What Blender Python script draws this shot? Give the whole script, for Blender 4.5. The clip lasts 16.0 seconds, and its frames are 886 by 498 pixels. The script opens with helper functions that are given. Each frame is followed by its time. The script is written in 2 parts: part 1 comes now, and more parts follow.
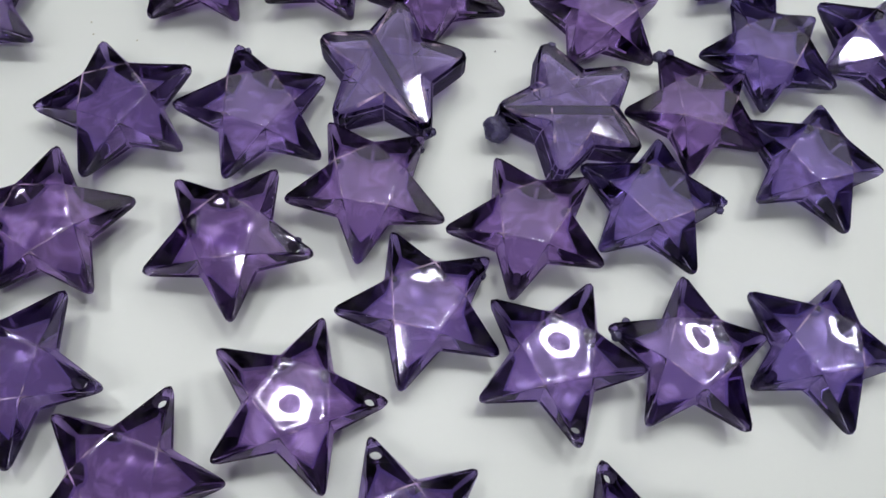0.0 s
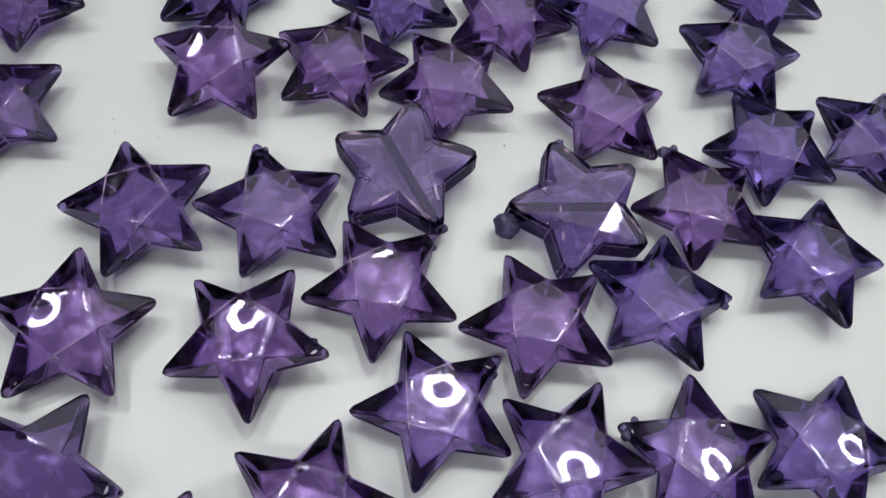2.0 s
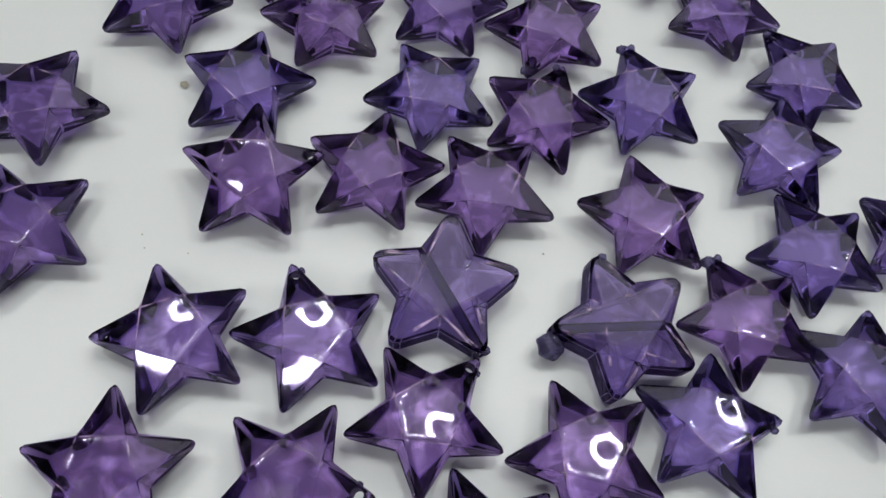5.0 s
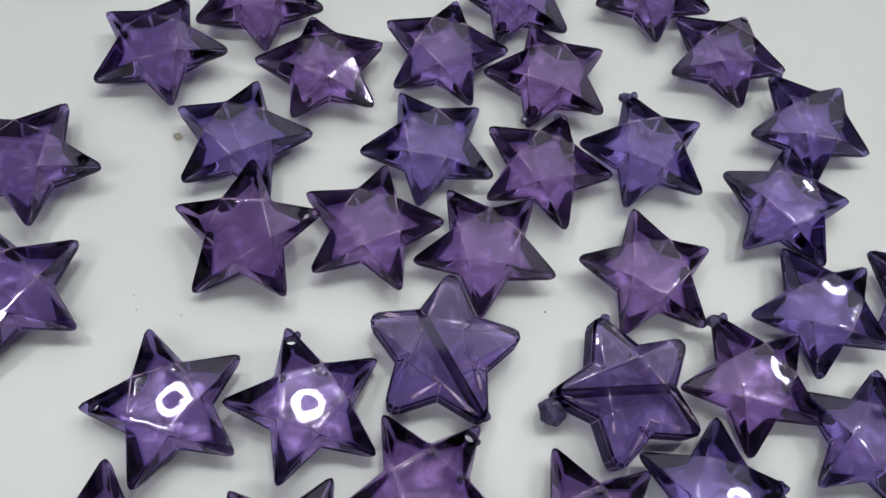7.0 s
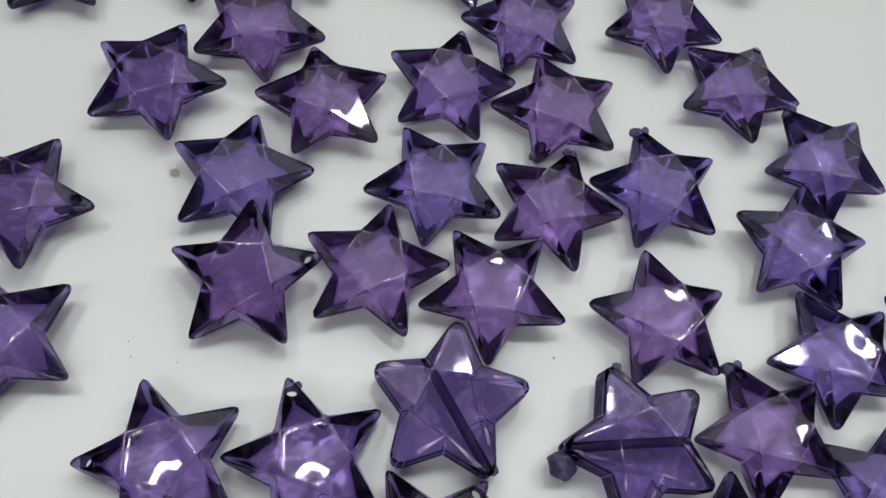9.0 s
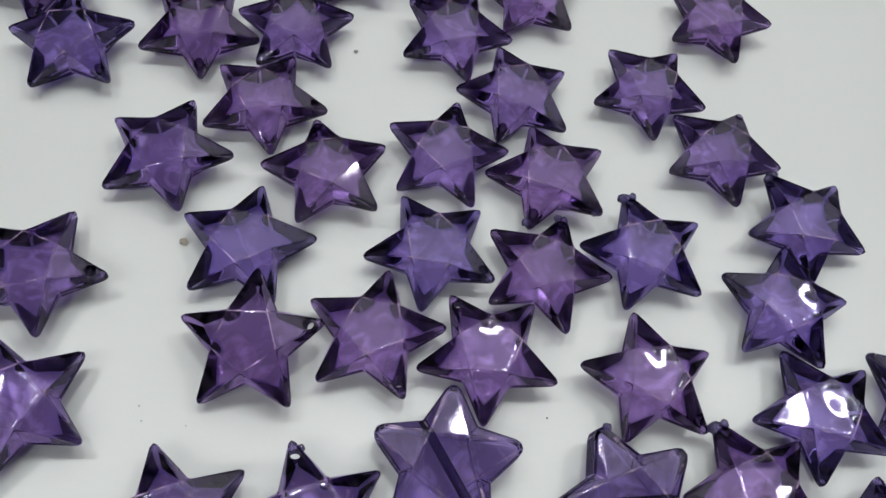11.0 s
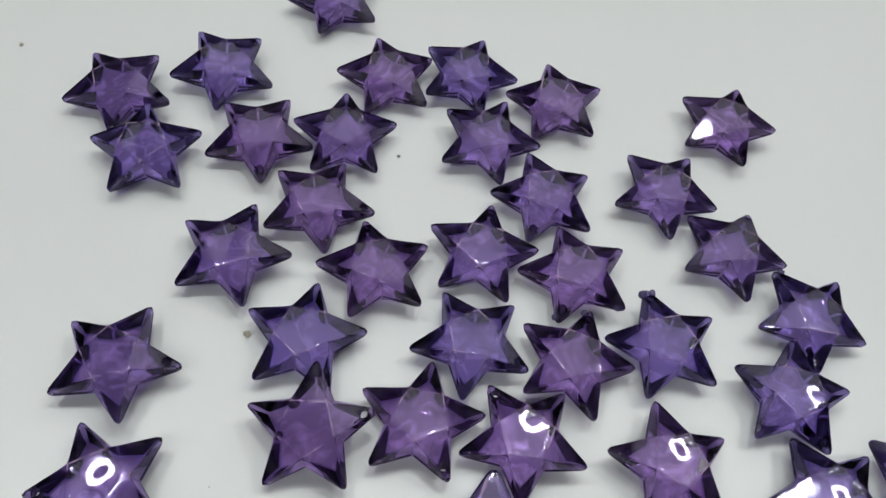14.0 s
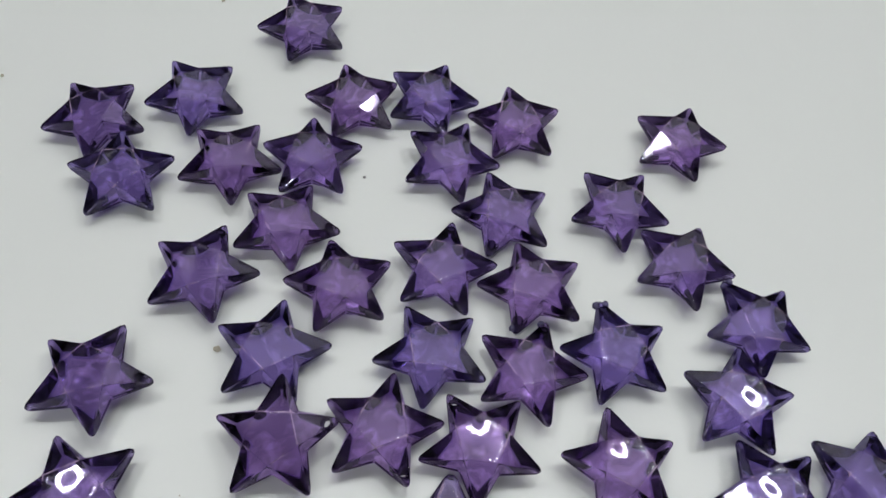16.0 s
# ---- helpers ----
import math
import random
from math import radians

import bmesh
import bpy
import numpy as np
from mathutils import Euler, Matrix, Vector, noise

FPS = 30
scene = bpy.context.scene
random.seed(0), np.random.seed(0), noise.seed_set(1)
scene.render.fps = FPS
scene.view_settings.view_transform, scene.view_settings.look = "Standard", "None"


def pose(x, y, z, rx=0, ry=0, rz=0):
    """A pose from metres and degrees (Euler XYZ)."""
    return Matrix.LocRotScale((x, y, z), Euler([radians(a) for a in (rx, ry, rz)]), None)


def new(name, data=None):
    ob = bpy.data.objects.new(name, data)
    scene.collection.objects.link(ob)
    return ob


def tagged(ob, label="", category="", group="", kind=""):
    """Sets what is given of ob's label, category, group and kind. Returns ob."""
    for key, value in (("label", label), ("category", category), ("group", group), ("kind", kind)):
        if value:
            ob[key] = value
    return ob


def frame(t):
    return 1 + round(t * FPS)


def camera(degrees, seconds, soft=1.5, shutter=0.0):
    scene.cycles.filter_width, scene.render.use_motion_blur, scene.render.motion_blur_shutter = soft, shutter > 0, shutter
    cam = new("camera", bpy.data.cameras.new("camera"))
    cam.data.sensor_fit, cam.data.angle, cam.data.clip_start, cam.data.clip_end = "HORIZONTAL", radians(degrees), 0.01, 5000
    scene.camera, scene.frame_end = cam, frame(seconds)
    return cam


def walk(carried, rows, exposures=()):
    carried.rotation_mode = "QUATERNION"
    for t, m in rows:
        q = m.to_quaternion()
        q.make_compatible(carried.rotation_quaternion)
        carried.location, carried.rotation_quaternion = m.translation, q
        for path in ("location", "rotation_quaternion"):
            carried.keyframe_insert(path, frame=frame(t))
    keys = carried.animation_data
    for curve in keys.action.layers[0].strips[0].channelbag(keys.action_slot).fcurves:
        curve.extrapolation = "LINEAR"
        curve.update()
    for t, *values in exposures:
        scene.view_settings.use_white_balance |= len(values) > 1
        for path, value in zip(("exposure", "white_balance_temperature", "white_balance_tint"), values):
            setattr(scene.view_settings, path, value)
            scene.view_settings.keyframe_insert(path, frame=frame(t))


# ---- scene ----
cam = camera(56.20, 16.0, soft=1.5)
# seconds, place in metres, Euler degrees
PATH = [
    (0.0, 0.00967, -0.10421, 0.10423, 25.30, -6.01, -2.84),
    (0.5, 0.00929, -0.10027, 0.10742, 25.87, -5.61, -2.71),
    (1.0, 0.00932, -0.09882, 0.11220, 27.13, -5.86, -2.84),
    (1.5, 0.00980, -0.09779, 0.11345, 27.09, -5.88, -2.98),
    (2.0, 0.00738, -0.09724, 0.11065, 27.59, -6.14, -2.82),
    (2.5, 0.00864, -0.09601, 0.11085, 27.36, -6.18, -3.24),
    (3.0, 0.00515, -0.09377, 0.11315, 27.29, -6.28, -2.97),
    (3.5, 0.00286, -0.08864, 0.11868, 27.37, -6.33, -3.00),
    (4.0, 0.00178, -0.08461, 0.11717, 27.13, -6.39, -3.19),
    (6.5, -0.00032, -0.06995, 0.11539, 26.63, -6.66, -3.40),
    (7.0, 0.00079, -0.06815, 0.11719, 26.73, -6.55, -3.45),
    (7.5, 0.00209, -0.06417, 0.11722, 26.57, -6.74, -3.77),
    (8.0, 0.00050, -0.06166, 0.11655, 26.46, -7.02, -3.60),
    (10.5, -0.00072, -0.05947, 0.11621, 28.02, -6.93, -3.33),
    (11.0, 0.00000, -0.05939, 0.12355, 29.39, -6.57, -3.60),
    (11.5, -0.00019, -0.06046, 0.12580, 30.82, -6.31, -3.55),
    (12.0, -0.00196, -0.05956, 0.12748, 30.43, -6.57, -3.32),
    (12.5, -0.00420, -0.05968, 0.13127, 31.68, -6.49, -3.01),
    (13.0, -0.00475, -0.05878, 0.13517, 31.93, -6.82, -3.31),
    (13.5, -0.00556, -0.05906, 0.13534, 32.05, -6.83, -3.23),
    (14.0, -0.00774, -0.06016, 0.13933, 33.07, -6.33, -3.10),
    (14.5, -0.00633, -0.06102, 0.14719, 34.01, -5.76, -3.35),
    (15.0, -0.00544, -0.06155, 0.15004, 34.47, -5.83, -3.67),
    (15.5, -0.00354, -0.06290, 0.14913, 34.44, -5.97, -3.81),
    (16.0, -0.00179, -0.06492, 0.14630, 34.35, -6.05, -4.02),
]
walk(cam, [(t, pose(x, y, z, rx, ry, rz)) for t, x, y, z, rx, ry, rz in PATH],
     exposures=[(0.0, 0.06), (3.0, 0.02), (7.0, -0.05), (13.5, -0.03), (16.0, -0.06)])

# ---- light ----
UNIT = 0.0115          # tip radius of a bead in metres
world = bpy.data.worlds.new("room_air")
world.use_nodes = True
world.node_tree.nodes["Background"].inputs[0].default_value = (0.9, 0.95, 1.0, 1)
world.node_tree.nodes["Background"].inputs[1].default_value = 0.05
scene.world = world
FILL_POWER = 14.0
RING_GLOW = 95.0
RINGS, RING_Z = ((-0.546, 0.374), (0.15, 0.374), (0.846, 0.374), (-1.05, -0.78), (-0.37, -0.78)), 1.50
scene.view_settings.exposure = 0.0

# Broad fill light added overhead for ambient brightness; stands for no known fitting.
fill_lamp = bpy.data.lights.new("added_fill", "AREA")
fill_lamp.shape, fill_lamp.size, fill_lamp.size_y = "RECTANGLE", 2.4, 1.6
fill_lamp.energy, fill_lamp.color = FILL_POWER, (0.98, 1.0, 0.98)
fill = new("added_fill_light", fill_lamp)
fill.matrix_world = pose(0.7, 1.0, 1.58)


# ---- materials ----
def material(name):
    m = bpy.data.materials.new(name)
    m.use_nodes = True
    nt = m.node_tree
    return m, nt, nt.nodes["Principled BSDF"]


def add(nt, kind, **values):
    n = nt.nodes.new(kind)
    for key, value in values.items():
        n.inputs[key.replace("_", " ")].default_value = value
    return n


def ramp(nt, source, stops):
    n = nt.nodes.new("ShaderNodeValToRGB")
    while len(n.color_ramp.elements) < len(stops):
        n.color_ramp.elements.new(0.5)
    for e, (p, c) in zip(n.color_ramp.elements, stops):
        e.position, e.color = p, (*c, 1)
    nt.links.new(source, n.inputs[0])
    return n


def matte(name, c1, c2, scale, rough=0.6, bump=0.0, fine=0.0):
    m, nt, bsdf = material(name)
    co = nt.nodes.new("ShaderNodeTexCoord")
    n = add(nt, "ShaderNodeTexNoise", Scale=scale, Detail=5.0)
    nt.links.new(co.outputs["Object"], n.inputs["Vector"])
    r = ramp(nt, n.outputs[0], [(0.3, c1), (0.7, c2)])
    nt.links.new(r.outputs[0], bsdf.inputs["Base Color"])
    bsdf.inputs["Roughness"].default_value = rough
    if bump:
        b = add(nt, "ShaderNodeBump", Strength=bump, Distance=0.0005)
        n2 = add(nt, "ShaderNodeTexNoise", Scale=fine or scale * 8, Detail=4.0)
        nt.links.new(co.outputs["Object"], n2.inputs["Vector"])
        nt.links.new(n2.outputs[0], b.inputs["Height"])
        nt.links.new(b.outputs[0], bsdf.inputs["Normal"])
    return m


def tinted_acrylic(name, rough, wave, haze_low=0.0, haze_high=0.03, pale=(0.55, 0.45, 0.75, 1), depth=1.0, dark=1.0, gloss=0.022):
    m, nt, bsdf = material(name)
    nt.nodes.remove(bsdf)
    out = nt.nodes["Material Output"]
    info = nt.nodes.new("ShaderNodeObjectInfo")
    co = nt.nodes.new("ShaderNodeTexCoord")
    shift = nt.nodes.new("ShaderNodeVectorMath")
    shift.operation = "ADD"
    nt.links.new(co.outputs["Object"], shift.inputs[0])
    nt.links.new(info.outputs["Random"], shift.inputs[1])
    n = add(nt, "ShaderNodeTexNoise", Scale=1.6 / UNIT, Detail=2.0)
    nt.links.new(shift.outputs[0], n.inputs["Vector"])
    b = add(nt, "ShaderNodeBump", Strength=wave, Distance=0.0006)
    nt.links.new(n.outputs[0], b.inputs["Height"])
    n2 = add(nt, "ShaderNodeTexNoise", Scale=26 / UNIT, Detail=4.0, Distortion=1.2)
    nt.links.new(shift.outputs[0], n2.inputs["Vector"])
    b2 = add(nt, "ShaderNodeBump", Strength=wave, Distance=0.00003)
    nt.links.new(n2.outputs[0], b2.inputs["Height"])
    nt.links.new(b.outputs[0], b2.inputs["Normal"])
    b = b2
    g = add(nt, "ShaderNodeBsdfGlass", Roughness=rough, IOR=1.49)
    # depth and dark deepen the tint, which paints shade on rim and bore
    tint_gamma = nt.nodes.new("ShaderNodeGamma")
    tint_gamma.inputs["Gamma"].default_value = depth
    nt.links.new(info.outputs["Color"], tint_gamma.inputs["Color"])
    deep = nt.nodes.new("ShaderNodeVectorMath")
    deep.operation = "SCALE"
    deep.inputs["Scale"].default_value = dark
    nt.links.new(tint_gamma.outputs[0], deep.inputs[0])
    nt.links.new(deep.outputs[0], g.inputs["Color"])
    nt.links.new(b.outputs[0], g.inputs["Normal"])
    coat = add(nt, "ShaderNodeBsdfGlossy", Color=(1, 1, 1, 1), Roughness=0.015)
    nt.links.new(b.outputs[0], coat.inputs["Normal"])
    haze = add(nt, "ShaderNodeBsdfDiffuse", Color=pale)
    n3 = add(nt, "ShaderNodeTexNoise", Scale=2.6 / UNIT, Detail=4.0, Distortion=1.4)
    nt.links.new(shift.outputs[0], n3.inputs["Vector"])
    wisps = ramp(nt, n3.outputs[0], [(0.48, (haze_low,) * 3), (0.70, (haze_high,) * 3)])
    milky = add(nt, "ShaderNodeMixShader")
    nt.links.new(wisps.outputs[0], milky.inputs[0])
    nt.links.new(g.outputs[0], milky.inputs[1])
    nt.links.new(haze.outputs[0], milky.inputs[2])
    both = add(nt, "ShaderNodeMixShader")
    both.inputs[0].default_value = gloss
    nt.links.new(milky.outputs[0], both.inputs[1])
    nt.links.new(coat.outputs[0], both.inputs[2])
    nt.links.new(both.outputs[0], out.inputs["Surface"])
    return m


ACRYLIC = tinted_acrylic("purple_acrylic", 0.03, 0.045, depth=0.75)
# Same acrylic darkened: the arms' inner-reflection shade is put into the tint.
SHADE_RIM = tinted_acrylic("shade_tinted_acrylic_rim", 0.05, 0.3, depth=1.4, dark=0.27)
FROSTED = tinted_acrylic("frosted_sprue", 0.25, 0.3, 0.25, 0.6, (0.2, 0.18, 0.34, 1))
# Pale broken haze on the table edges paints their lamp glints.
EDGE_GLINT = tinted_acrylic("painted_edge_glint", 0.12, 0.1, 0.05, 0.8, (0.82, 0.6, 0.85, 1))
# Bore wall tint darkened to paint the dark lines of refraction.
SHADE_BORE = tinted_acrylic("shade_tinted_bore_wall", 0.06, 0.1, depth=1.1, dark=0.72)
# Flow-mark wisps, plus light shining through the core painted as pale haze.
CORE_LIGHT = tinted_acrylic("core_light_haze", 0.06, 0.3, 0.45, 1.0, (0.96, 0.81, 1.0, 1), gloss=0.07)
WISPY = tinted_acrylic("wispy_slab_face", 0.05, 0.2, 0.4, 0.95, (0.93, 0.83, 1.0, 1))
LAMINATE = matte("white_laminate", (0.762, 0.775, 0.772), (0.787, 0.797, 0.793), 6, 0.36, 0.05, 900)
DARK_WALL = matte("dark_wall", (0.05, 0.05, 0.05), (0.06, 0.06, 0.058), 3, 0.9)
CEILING = matte("white_ceiling_paint", (0.74, 0.74, 0.72), (0.78, 0.78, 0.76), 3, 0.9)
FLOORING = matte("grey_flooring", (0.22, 0.21, 0.20), (0.28, 0.27, 0.25), 5, 0.6)
METAL = matte("white_lamp_enamel", (0.7, 0.7, 0.7), (0.75, 0.75, 0.75), 8, 0.4)
GRIT = matte("tan_grit", (0.42, 0.38, 0.30), (0.55, 0.5, 0.42), 900, 0.9)
DUST = matte("dark_dust", (0.22, 0.21, 0.23), (0.3, 0.29, 0.3), 900, 0.9)
GLOW, nt_, bsdf_ = material("ring_diffuser")
bsdf_.inputs["Emission Color"].default_value = (0.97, 1.0, 0.985, 1)
bsdf_.inputs["Emission Strength"].default_value = RING_GLOW


# ---- building ----
def mesh_of(name, bm, mat):
    me = bpy.data.meshes.new(name)
    bm.normal_update()
    bm.to_mesh(me)
    bm.free()
    me.materials.append(mat)
    return me


def part(name, bm, mat, parent=None, label=""):
    ob = new(name, mesh_of(name, bm, mat))
    ob.parent = parent
    return tagged(ob, label)


def box(x0, y0, z0, x1, y1, z1, bevel=0.0):
    bm = bmesh.new()
    bmesh.ops.create_cube(bm, size=1, matrix=Matrix.Translation(((x0 + x1) / 2, (y0 + y1) / 2, (z0 + z1) / 2)) @ Matrix.Diagonal((x1 - x0, y1 - y0, z1 - z0, 1)))
    if bevel:
        bmesh.ops.bevel(bm, geom=bm.edges[:], offset=bevel, segments=3, affect="EDGES")
    return bm


# ---- the worktop, and an unseen room added around it ----
tagged(part("worktop", box(-0.75, -0.45, -0.025, 0.75, 0.55, 0.0, 0.002), LAMINATE), "plain white matt laminate worktop with faint specks", "worktop", kind="structure")
tagged(part("floor", box(-2, -2, -0.80, 2, 2, -0.75), FLOORING), "plain grey floor below the worktop", "floor", kind="structure")
tagged(part("ceiling", box(-2, -2, 1.6, 2, 2, 1.65), CEILING), "plain white painted ceiling", "ceiling", kind="structure")
# Unseen walls, near black so that the bead arms turn darker.
for nm, b in (("wall_north", (-2, 2, -0.75, 2, 2.1, 1.6)), ("wall_south", (-2, -2.1, -0.75, 2, -2, 1.6)),
              ("wall_east", (2, -2, -0.75, 2.1, 2, 1.6)), ("wall_west", (-2.1, -2, -0.75, -2, 2, 1.6))):
    tagged(part(nm, box(*b), DARK_WALL), "plain dark wall added out of view", "wall", kind="structure")


# ---- the ring lamp that mirrors in the beads ----
def annulus(r0, r1, z, n=64):
    bm = bmesh.new()
    a = [bm.verts.new((r0 * math.cos(i * math.tau / n), r0 * math.sin(i * math.tau / n), z)) for i in range(n)]
    b = [bm.verts.new((r1 * math.cos(i * math.tau / n), r1 * math.sin(i * math.tau / n), z)) for i in range(n)]
    for i in range(n):
        j = (i + 1) % n
        bm.faces.new((a[i], a[j], b[j], b[i]))
    return bm


def housing(r0, r1, z0, z1, n=64):
    bm = bmesh.new()
    prof = [(r0, z0), (r0, z1), (r1, z1), (r1, z0)]
    rings = [[bm.verts.new((r * math.cos(i * math.tau / n), r * math.sin(i * math.tau / n), z)) for i in range(n)] for r, z in prof]
    for k in range(3):
        for i in range(n):
            j = (i + 1) % n
            bm.faces.new((rings[k][i], rings[k + 1][i], rings[k + 1][j], rings[k][j]))
    return bm


def ring_lamp(x, y, z):
    lamp = tagged(new("ring_lamp"), "white round ring lamp on a short stem under the ceiling, lit", "lamp", "ring lamps")
    lamp.location = (x, y, z)
    part("diffuser", annulus(0.058, 0.086, -0.001), GLOW, lamp, "glowing white ring")
    part("lamp_housing", housing(0.055, 0.089, -0.004, 0.024), METAL, lamp)
    part("spoke", box(-0.09, -0.01, 0.024, 0.09, 0.01, 0.034, 0.001), METAL, lamp)
    stem = bmesh.new()
    bmesh.ops.create_cone(stem, cap_ends=True, segments=16, radius1=0.008, radius2=0.008, depth=1.6 - z - 0.03, matrix=Matrix.Translation((0, 0, 0.015 + (1.6 - z) / 2)))
    part("stem", stem, METAL, lamp)


for x, y in RINGS:
    ring_lamp(x, y, RING_Z)


# ---- star beads ----
def spin(r, degrees, z):
    return Vector((r * math.cos(radians(degrees)), r * math.sin(radians(degrees)), z))


def faceted_star(notch=0.53, table=0.44, height=0.328, girdle=0.05, dish=0.018, low=0.30, foot=0.62, foot_notch=0.40):
    """A star of radius 1: above, a slightly dished pentagon table with one flat and two steep facets an arm; a thin girdle; below, a smaller star-shaped foot with bevelled flanks."""
    bm = bmesh.new()
    shells = []
    for side in (1, -1):
        rim = []
        for i in range(5):
            a = 72 * i
            rim.append([bm.verts.new(spin(0.965, a - 3.0, side * girdle)), bm.verts.new(spin(1.0, a, side * girdle)), bm.verts.new(spin(0.965, a + 3.0, side * girdle))])
        pit = [bm.verts.new(spin(notch, 36 + 72 * i, side * girdle)) for i in range(5)]
        if side > 0:
            tab = [bm.verts.new(spin(table, 36 + 72 * i, height)) for i in range(5)]
            for i in range(5):
                lo, hi = tab[i - 1], tab[i]
                a, b, c = rim[i]
                for f in ((lo, a, b), (lo, b, hi), (hi, b, c), (lo, pit[i - 1], a), (hi, c, pit[i])):
                    bm.faces.new(f)
            crown = height
        else:
            tab = []
            for i in range(5):
                tab += [bm.verts.new(spin(foot, 72 * i, -low)), bm.verts.new(spin(foot_notch, 36 + 72 * i, -low))]
            for i in range(5):
                a, b, c = rim[i]
                tip, hi, lo = tab[2 * i], tab[2 * i + 1], tab[2 * i - 1]
                for f in ((lo, pit[i - 1], a, tip), (tip, a, b), (tip, b, c), (tip, c, pit[i], hi)):
                    bm.faces.new(f[::-1]).material_index = 4
            crown = low
        rows = [tab]
        for s in (0.8, 0.55, 0.28):
            rows.append([bm.verts.new((v.co.x * s, v.co.y * s, side * (crown - dish * (1 - s * s)))) for v in tab])
        top = bm.verts.new((0, 0, side * (crown - dish)))
        made = []
        n = len(tab)
        for r0, r1 in zip(rows, rows[1:]):
            for i in range(n):
                f = (r0[i - 1], r0[i], r1[i], r1[i - 1])
                made.append(bm.faces.new(f if side > 0 else f[::-1]))
        for i in range(n):
            f = (rows[-1][i - 1], rows[-1][i], top)
            made.append(bm.faces.new(f if side > 0 else f[::-1]))
        for f in made:
            f.smooth = True
            f.material_index = 0 if side > 0 else 2
        outline = []
        for i in range(5):
            outline += rim[i] + [pit[i]]
        shells.append(outline)
    up, down = shells
    n = len(up)
    for i in range(n):
        j = (i + 1) % n
        bm.faces.new((up[i], down[i], down[j], up[j])).material_index = 4
    bmesh.ops.recalc_face_normals(bm, faces=bm.faces[:])
    def sharp(e):
        return len(e.link_faces) == 2 and e.calc_face_angle() > radians(14) and not all(f.smooth for f in e.link_faces)
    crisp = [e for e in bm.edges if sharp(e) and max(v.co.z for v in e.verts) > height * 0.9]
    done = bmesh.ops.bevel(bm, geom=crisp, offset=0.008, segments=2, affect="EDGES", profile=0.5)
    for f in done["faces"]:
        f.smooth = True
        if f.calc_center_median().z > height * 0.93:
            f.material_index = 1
    blunt = [e for e in bm.edges if sharp(e) and max(v.co.z for v in e.verts) < height * 0.5]
    done = bmesh.ops.bevel(bm, geom=blunt, offset=0.022, segments=3, affect="EDGES", profile=0.5)
    for f in done["faces"]:
        f.smooth = True
    return bm


def slab_star(notch=0.60, rim=0.23, table=0.42, rise=0.055):
    """A thick star of radius 1 with blunt tips, upright flanks and a low pentagon table on either face."""
    bm = bmesh.new()
    shells = []
    for side in (1, -1):
        ring = []
        for i in range(5):
            a = 72 * i
            ring += [spin(0.93, a - 6.5, 0), spin(0.985, a - 2.6, 0), spin(0.985, a + 2.6, 0), spin(0.93, a + 6.5, 0), spin(notch, a + 36, 0)]
        outer = [bm.verts.new((p.x, p.y, side * rim * 0.72)) for p in ring]
        inner = [bm.verts.new((p.x * 0.945, p.y * 0.945, side * rim)) for p in ring]
        tab = [bm.verts.new(spin(table, 36 + 72 * i, side * (rim + rise))) for i in range(5)]
        n = len(ring)
        for i in range(n):
            j = (i + 1) % n
            bm.faces.new((outer[i], outer[j], inner[j], inner[i])).material_index = 4
        faces = [tab]
        for i in range(5):
            p, lo, hi = inner[5 * i:5 * i + 5], tab[i - 1], tab[i]
            faces += [(lo, p[0], p[1]), (lo, p[1], p[2], hi), (hi, p[2], p[3]), (hi, p[3], p[4]), (lo, inner[5 * i - 1], p[0])]
        for f in faces:
            bm.faces.new(f).material_index = 0 if side > 0 else 3
        shells.append(outer)
    up, low = shells
    for i in range(len(up)):
        j = (i + 1) % len(up)
        bm.faces.new((up[i], low[i], low[j], up[j])).material_index = 4
    bmesh.ops.recalc_face_normals(bm, faces=bm.faces[:])
    keen = [e for e in bm.edges if len(e.link_faces) == 2 and e.calc_face_angle() > radians(2)]
    done = bmesh.ops.bevel(bm, geom=keen, offset=0.01, segments=2, affect="EDGES", profile=0.5)
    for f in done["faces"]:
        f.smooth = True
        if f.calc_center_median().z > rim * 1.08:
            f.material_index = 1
    return bm


def bored(name, bm, drill, wall):
    """The mesh of bm, scaled to metres, with the drill's hole cut through it."""
    bmesh.ops.scale(bm, vec=(UNIT,) * 3, verts=bm.verts[:])
    bmesh.ops.scale(drill, vec=(UNIT,) * 3, verts=drill.verts[:])
    blank = mesh_of("bead_blank", bm, ACRYLIC)
    blank.materials.append(EDGE_GLINT)
    blank.materials.append(CORE_LIGHT)
    blank.materials.append(WISPY)
    blank.materials.append(SHADE_RIM)
    blank.materials.append(SHADE_BORE)
    bit = mesh_of("drill", drill, ACRYLIC)
    for m in (EDGE_GLINT, CORE_LIGHT, WISPY, SHADE_RIM, SHADE_BORE):
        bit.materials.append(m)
    for f in bit.polygons:
        f.material_index = wall
    a, b = new("bead_blank", blank), new("drill", bit)
    cut = a.modifiers.new("bore", "BOOLEAN")
    cut.operation, cut.solver, cut.object = "DIFFERENCE", "EXACT", b
    deps = bpy.context.evaluated_depsgraph_get()
    me = bpy.data.meshes.new_from_object(a.evaluated_get(deps))
    me.name = name
    bpy.data.objects.remove(a)
    bpy.data.objects.remove(b)
    return me


def rod(radius, length, m, n=20):
    bm = bmesh.new()
    bmesh.ops.create_cone(bm, cap_ends=True, segments=n, radius1=radius, radius2=radius, depth=length, matrix=m)
    return bm


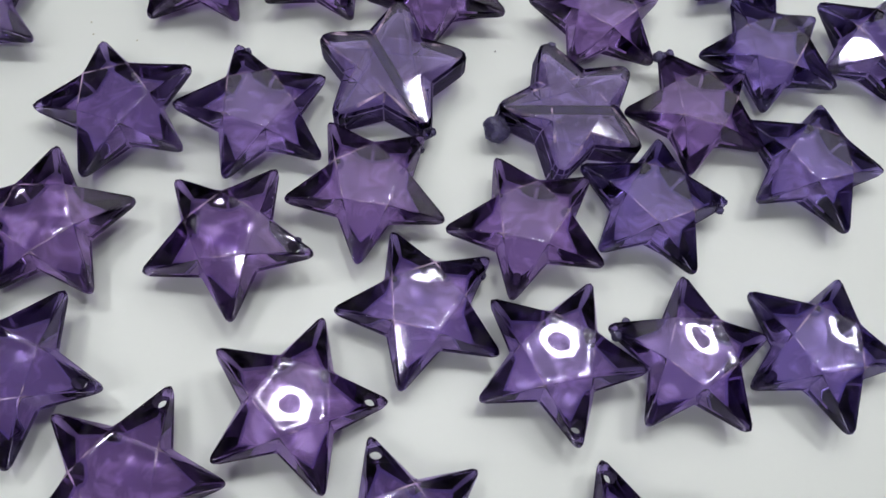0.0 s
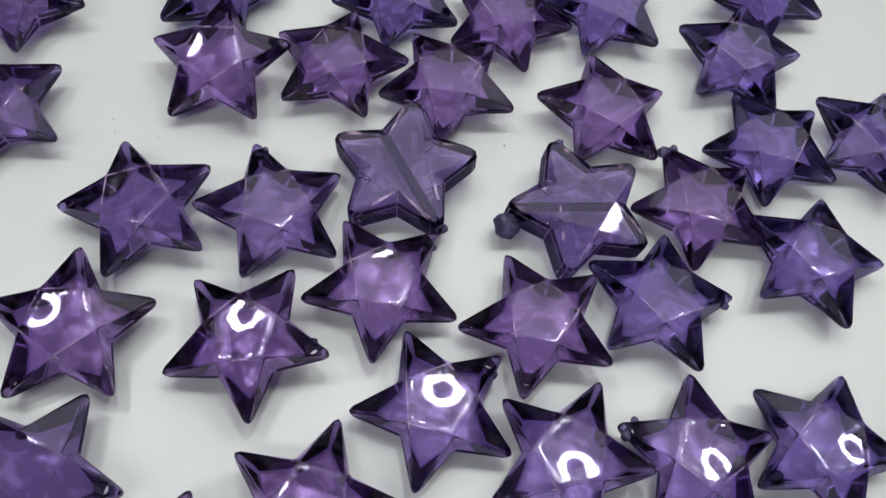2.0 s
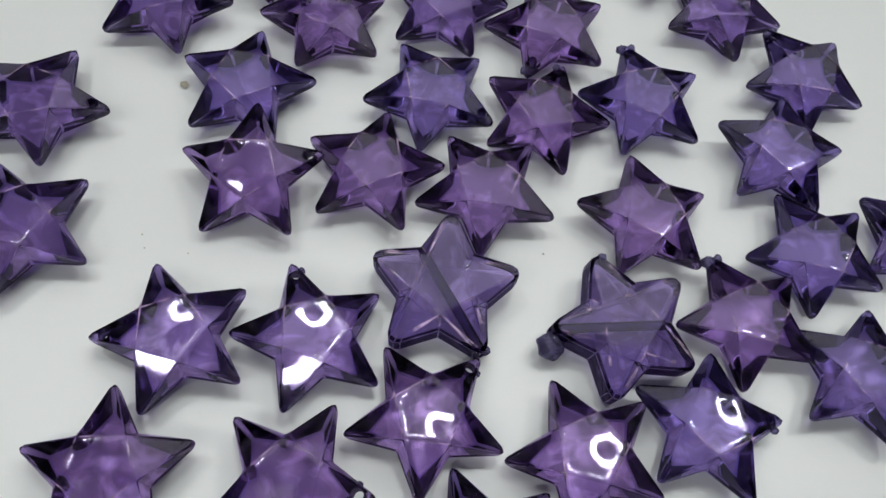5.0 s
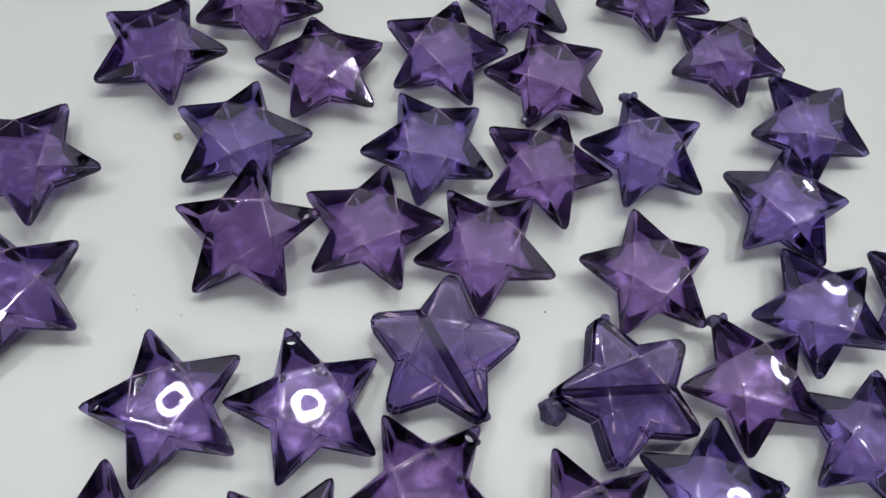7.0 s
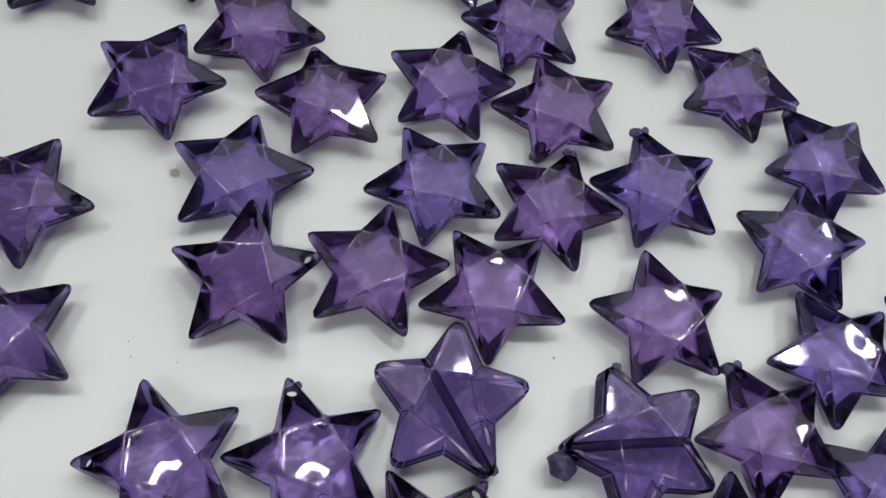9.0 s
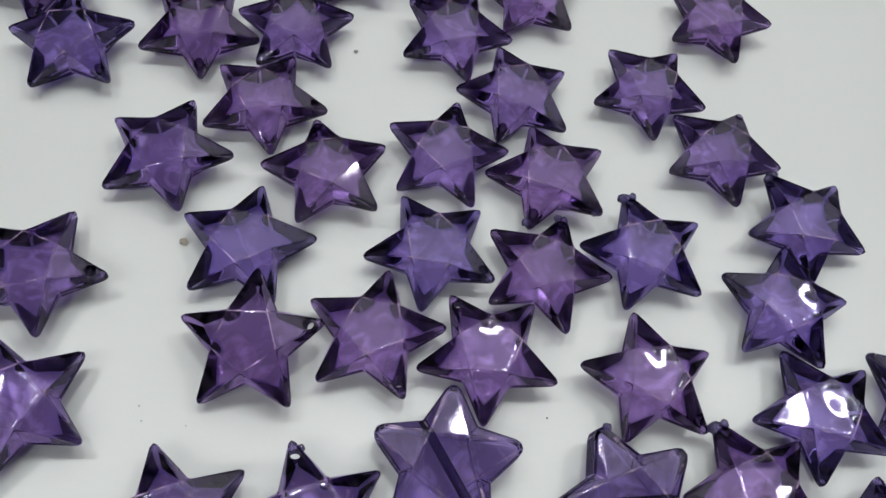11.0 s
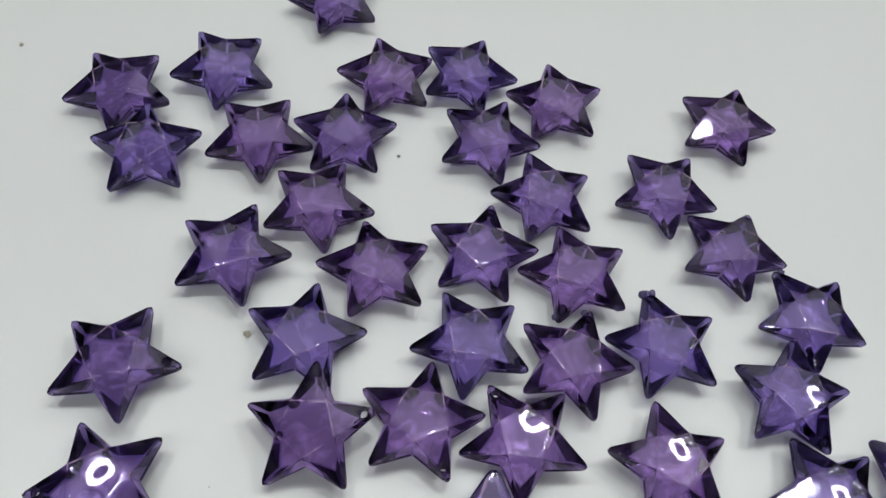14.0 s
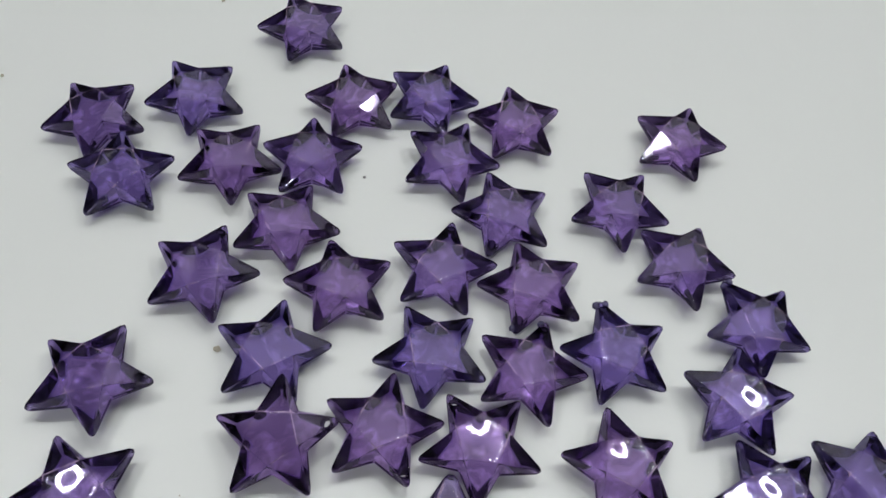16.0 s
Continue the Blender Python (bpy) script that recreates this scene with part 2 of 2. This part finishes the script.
# wall 4: the tip hole takes the painted shade tint as well
BEAD = bored("star_bead", faceted_star(), rod(0.07, 2, pose(0.80, 0, 0)), 4)
SLAB = bored("slab_bead", slab_star(), rod(0.065, 3, pose(0, 0, 0, 0, 90, 0)), 5)

VIOLET, PLUM, BLUE = (0.525, 0.425, 0.74, 1), (0.545, 0.42, 0.725, 1), (0.495, 0.42, 0.755, 1)
SLAB_TINT = (0.56, 0.47, 0.78, 1)
# x, y in bead radii; degrees of the drilled tip; tilt about x and y in degrees; hue
BEADS = [
    ("A", -1.900, -3.061, 179.1, 1.1, -2.7, VIOLET, False, []),
    ("B", -0.256, -3.094, 105.9, 1.2, 3.8, VIOLET, False, [(0.88, -6, 0.03, 0.05)]),
    ("C", 1.405, -2.470, 296.8, 5.6, -4.0, BLUE, True, [(0.95, 5, -0.1, 0.06)]),
    ("D", 3.727, -3.035, 181.6, 5.6, 1.6, BLUE, True, [(1.0, 10, -0.08, 0.17), (0.96, -79, 0.1, 0.06)]),
    ("E", 5.441, -2.953, 110.4, 0.2, 1.8, PLUM, False, [(0.93, 5, 0.04, 0.08), (0.92, -5, 0.05, 0.06)]),
    ("F", 6.840, -3.757, 68.2, 0.5, 1.2, BLUE, False, []),
    ("G", 4.603, -4.362, 3.7, -1.8, 2.4, BLUE, False, [(0.95, 4, -0.05, 0.05), (0.88, -7, 0.0, 0.05)]),
    ("H", 3.016, -4.657, 252.9, -1.8, -5.1, PLUM, False, []),
    ("I", 1.103, -4.140, 46.0, 1.4, 0.6, PLUM, False, [(0.85, -7, 0, 0.04)]),
    ("J", -0.495, -4.846, 346.1, 1.8, -6.1, PLUM, False, [(0.8, 8, 0.03, 0.045)]),
    ("K", -2.510, -4.674, 233.8, 2.6, -1.9, PLUM, False, []),
    ("L", -2.646, -6.378, 348.9, 3.8, -2.0, VIOLET, False, []),
    ("M", -1.363, -7.491, 67.3, 2.2, -0.6, PLUM, False, []),
    ("N", 0.284, -6.771, 0.7, -0.1, 4.4, PLUM, False, []),
    ("O", 1.704, -5.690, 37.2, -0.6, -0.5, VIOLET, False, [(0.8, -8, 0, 0.05)]),
    ("P", 3.181, -6.328, 277.4, -0.4, -5.5, VIOLET, False, []),
    ("Q", 4.746, -6.331, 157.8, -0.2, 1.8, VIOLET, False, [(0.9, 6, 0.04, 0.06), (0.84, -9, 0.02, 0.045)]),
    ("R", 6.306, -6.260, 205.4, -1.0, -1.0, BLUE, False, []),
    ("S", 1.383, -8.094, 107.4, -0.6, 0.4, VIOLET, False, []),
    ("T", 3.750, -8.430, 102.0, 0.0, 0.0, VIOLET, False, []),
    ("Z", 6.671, -1.963, 253.3, 0.5, -2.4, BLUE, False, []),
    ("AA", 8.283, -1.823, 61.9, 0.5, 3.5, BLUE, False, []),
    ("U", -1.083, -0.822, 12.4, 12.5, -9.0, PLUM, False, []),
    ("V", 0.535, -0.674, 292.0, -1.5, -1.4, PLUM, False, []),
    ("W", 2.085, -0.997, 117.3, 0.8, -3.1, PLUM, False, []),
    ("X", 4.316, -1.403, 310.8, 1.0, 2.8, PLUM, False, []),
    ("Y", 6.548, -0.341, 292.4, 4.8, 0.4, BLUE, False, []),
    ("AB", -1.238, 0.718, 294.5, 0.5, -0.1, BLUE, False, []),
    ("AC", 1.414, 0.638, 329.4, -1.2, -0.6, BLUE, False, []),
    ("AD", 3.042, 0.296, 65.5, 0.2, -0.1, PLUM, False, [(0.93, 5, 0.03, 0.06)]),
    ("AE", 4.612, 0.583, 99.8, 3.9, -1.2, BLUE, False, [(0.93, 5, 0.04, 0.07), (0.92, -5, 0.05, 0.06)]),
    ("AF", -4.006, 0.314, 353.4, -1.0, -2.9, VIOLET, False, []),
    ("AG", -3.919, -1.560, 185.9, 0.7, -1.0, VIOLET, False, []),
    ("AH", 7.299, 1.073, 117.2, 4.2, 2.7, BLUE, False, [(0.93, -5, 0.04, 0.065), (0.92, 5, 0.05, 0.05)]),
    ("AI", -2.473, 2.244, 69.2, 2.9, -3.8, VIOLET, False, []),
    ("AJ", -0.099, 1.980, 100.1, -2.8, -1.2, PLUM, False, []),
    ("AK", 1.710, 2.338, 75.3, 2.3, -0.6, VIOLET, False, []),
    ("AL", 3.305, 1.906, 244.1, -0.9, -4.1, PLUM, False, [(0.94, -4, 0.03, 0.06), (0.9, 68, 0.0, 0.05)]),
    ("AM", 6.227, 2.418, 56.5, -1.5, 0.5, VIOLET, False, []),
    ("AN", 5.244, 3.718, 194.7, 2.2, -1.2, VIOLET, False, []),
    ("AO", -1.091, 3.287, 350.6, 0.1, -1.1, PLUM, False, []),
    ("AP", -2.181, 4.760, 275.2, 2.5, -1.6, PLUM, False, []),
    ("AQ", -0.631, 4.883, 232.9, 1.0, -0.2, VIOLET, False, []),
    ("AR", -4.103, 4.381, 310.7, 4.4, -1.5, BLUE, False, []),
    ("AS", 2.963, 3.532, 246.3, 2.6, 1.2, VIOLET, False, []),
    ("AT", 2.021, 4.848, 136.5, 3.9, -1.0, VIOLET, False, []),
    ("AU", 3.467, 5.834, 164.9, 2.8, -2.2, PLUM, False, []),
    ("AV", 6.844, 5.416, 279.0, 2.5, -3.7, PLUM, False, []),
    ("AW", -4.776, 5.826, 340.2, 2.8, -2.2, VIOLET, False, []),
    ("AX", -2.944, 6.442, 49.9, 3.7, 1.4, BLUE, False, []),
    ("AY", 0.185, 6.397, 28.4, 2.5, -0.5, PLUM, False, []),
    ("AZ", 1.767, 6.530, 283.2, 2.5, 1.2, BLUE, False, []),
    ("BA", -0.870, 8.547, 252.2, 3.6, -1.5, VIOLET, False, []),
]


def bead(x, y, turn, tx, ty, hue, slab=False):
    me = SLAB if slab else BEAD
    ob = new("star_bead", me)
    ob.color = SLAB_TINT if slab else hue
    tilt = Matrix.Rotation(math.hypot(radians(tx), radians(ty)), 4, Vector((tx, ty, 1e-6)).normalized())
    m = tilt @ pose(0, 0, 0, 0, 0, turn)
    low = min((m @ v.co).z for v in me.vertices)
    ob.matrix_world = Matrix.Translation((x * UNIT, y * UNIT, 0.00003 - low)) @ m
    shade = "reddish purple" if hue is PLUM else "bluish purple" if hue is BLUE else "purple"
    if slab:
        tagged(ob, f"thick {shade} transparent acrylic star bead with a lengthwise bore", "bead", "star beads")
    else:
        tagged(ob, f"{shade} transparent faceted acrylic star bead with drilled tip", "bead", "star beads")
    return ob


def sprue(ob, r, a, z, size, seed):
    """A frosted lump of moulding waste on a bead."""
    bm = bmesh.new()
    bmesh.ops.create_icosphere(bm, subdivisions=4, radius=size * UNIT)
    for v in bm.verts:
        way = v.co.normalized()
        v.co *= 1 + 0.28 * noise.noise(way * 1.7 + Vector((seed, 2.3, 0.7))) + 0.08 * noise.noise(way * 5 + Vector((0.4, seed, 3.1)))
    for f in bm.faces:
        f.smooth = True
    p = part("sprue", bm, FROSTED, ob, "frosted lump of moulding waste")
    p.color = (0.50, 0.45, 0.66, 1)
    p.location = spin(r * UNIT, a, z * UNIT)


for name, x, y, turn, tx, ty, hue, slab, lumps in BEADS:
    made_bead = bead(x, y, turn, tx, ty, hue, slab)
    for k, (r, a, z, size) in enumerate(lumps):
        sprue(made_bead, r, a, z, size, k + 7)

# ---- specks on the worktop ----
for x, y, size, mat in ((0.37, 4.67, 0.035, DUST), (-2.14, 0.94, 0.06, GRIT), (2.88, -1.8, 0.015, DUST), (-6.86, 7.18, 0.04, GRIT), (-2.71, 9.71, 0.04, GRIT),
                         (-2.5, -1.5, 0.012, GRIT), (-2.45, -1.7, 0.012, GRIT), (-1.89, -1.78, 0.012, GRIT)):
    rnd = random.Random(int(x * 100))
    bm = bmesh.new()
    bmesh.ops.create_icosphere(bm, subdivisions=2, radius=size * UNIT)
    for v in bm.verts:
        v.co *= rnd.uniform(0.7, 1.2)
        v.co.z *= 0.5
    low = min(v.co.z for v in bm.verts)
    grain = part("grit_speck", bm, mat)
    grain.location = (x * UNIT, y * UNIT, -low)
    tagged(grain, "tiny tan crumb of grit on white worktop" if mat is GRIT else "tiny dark speck of dust on white worktop", "speck", "specks on the worktop")
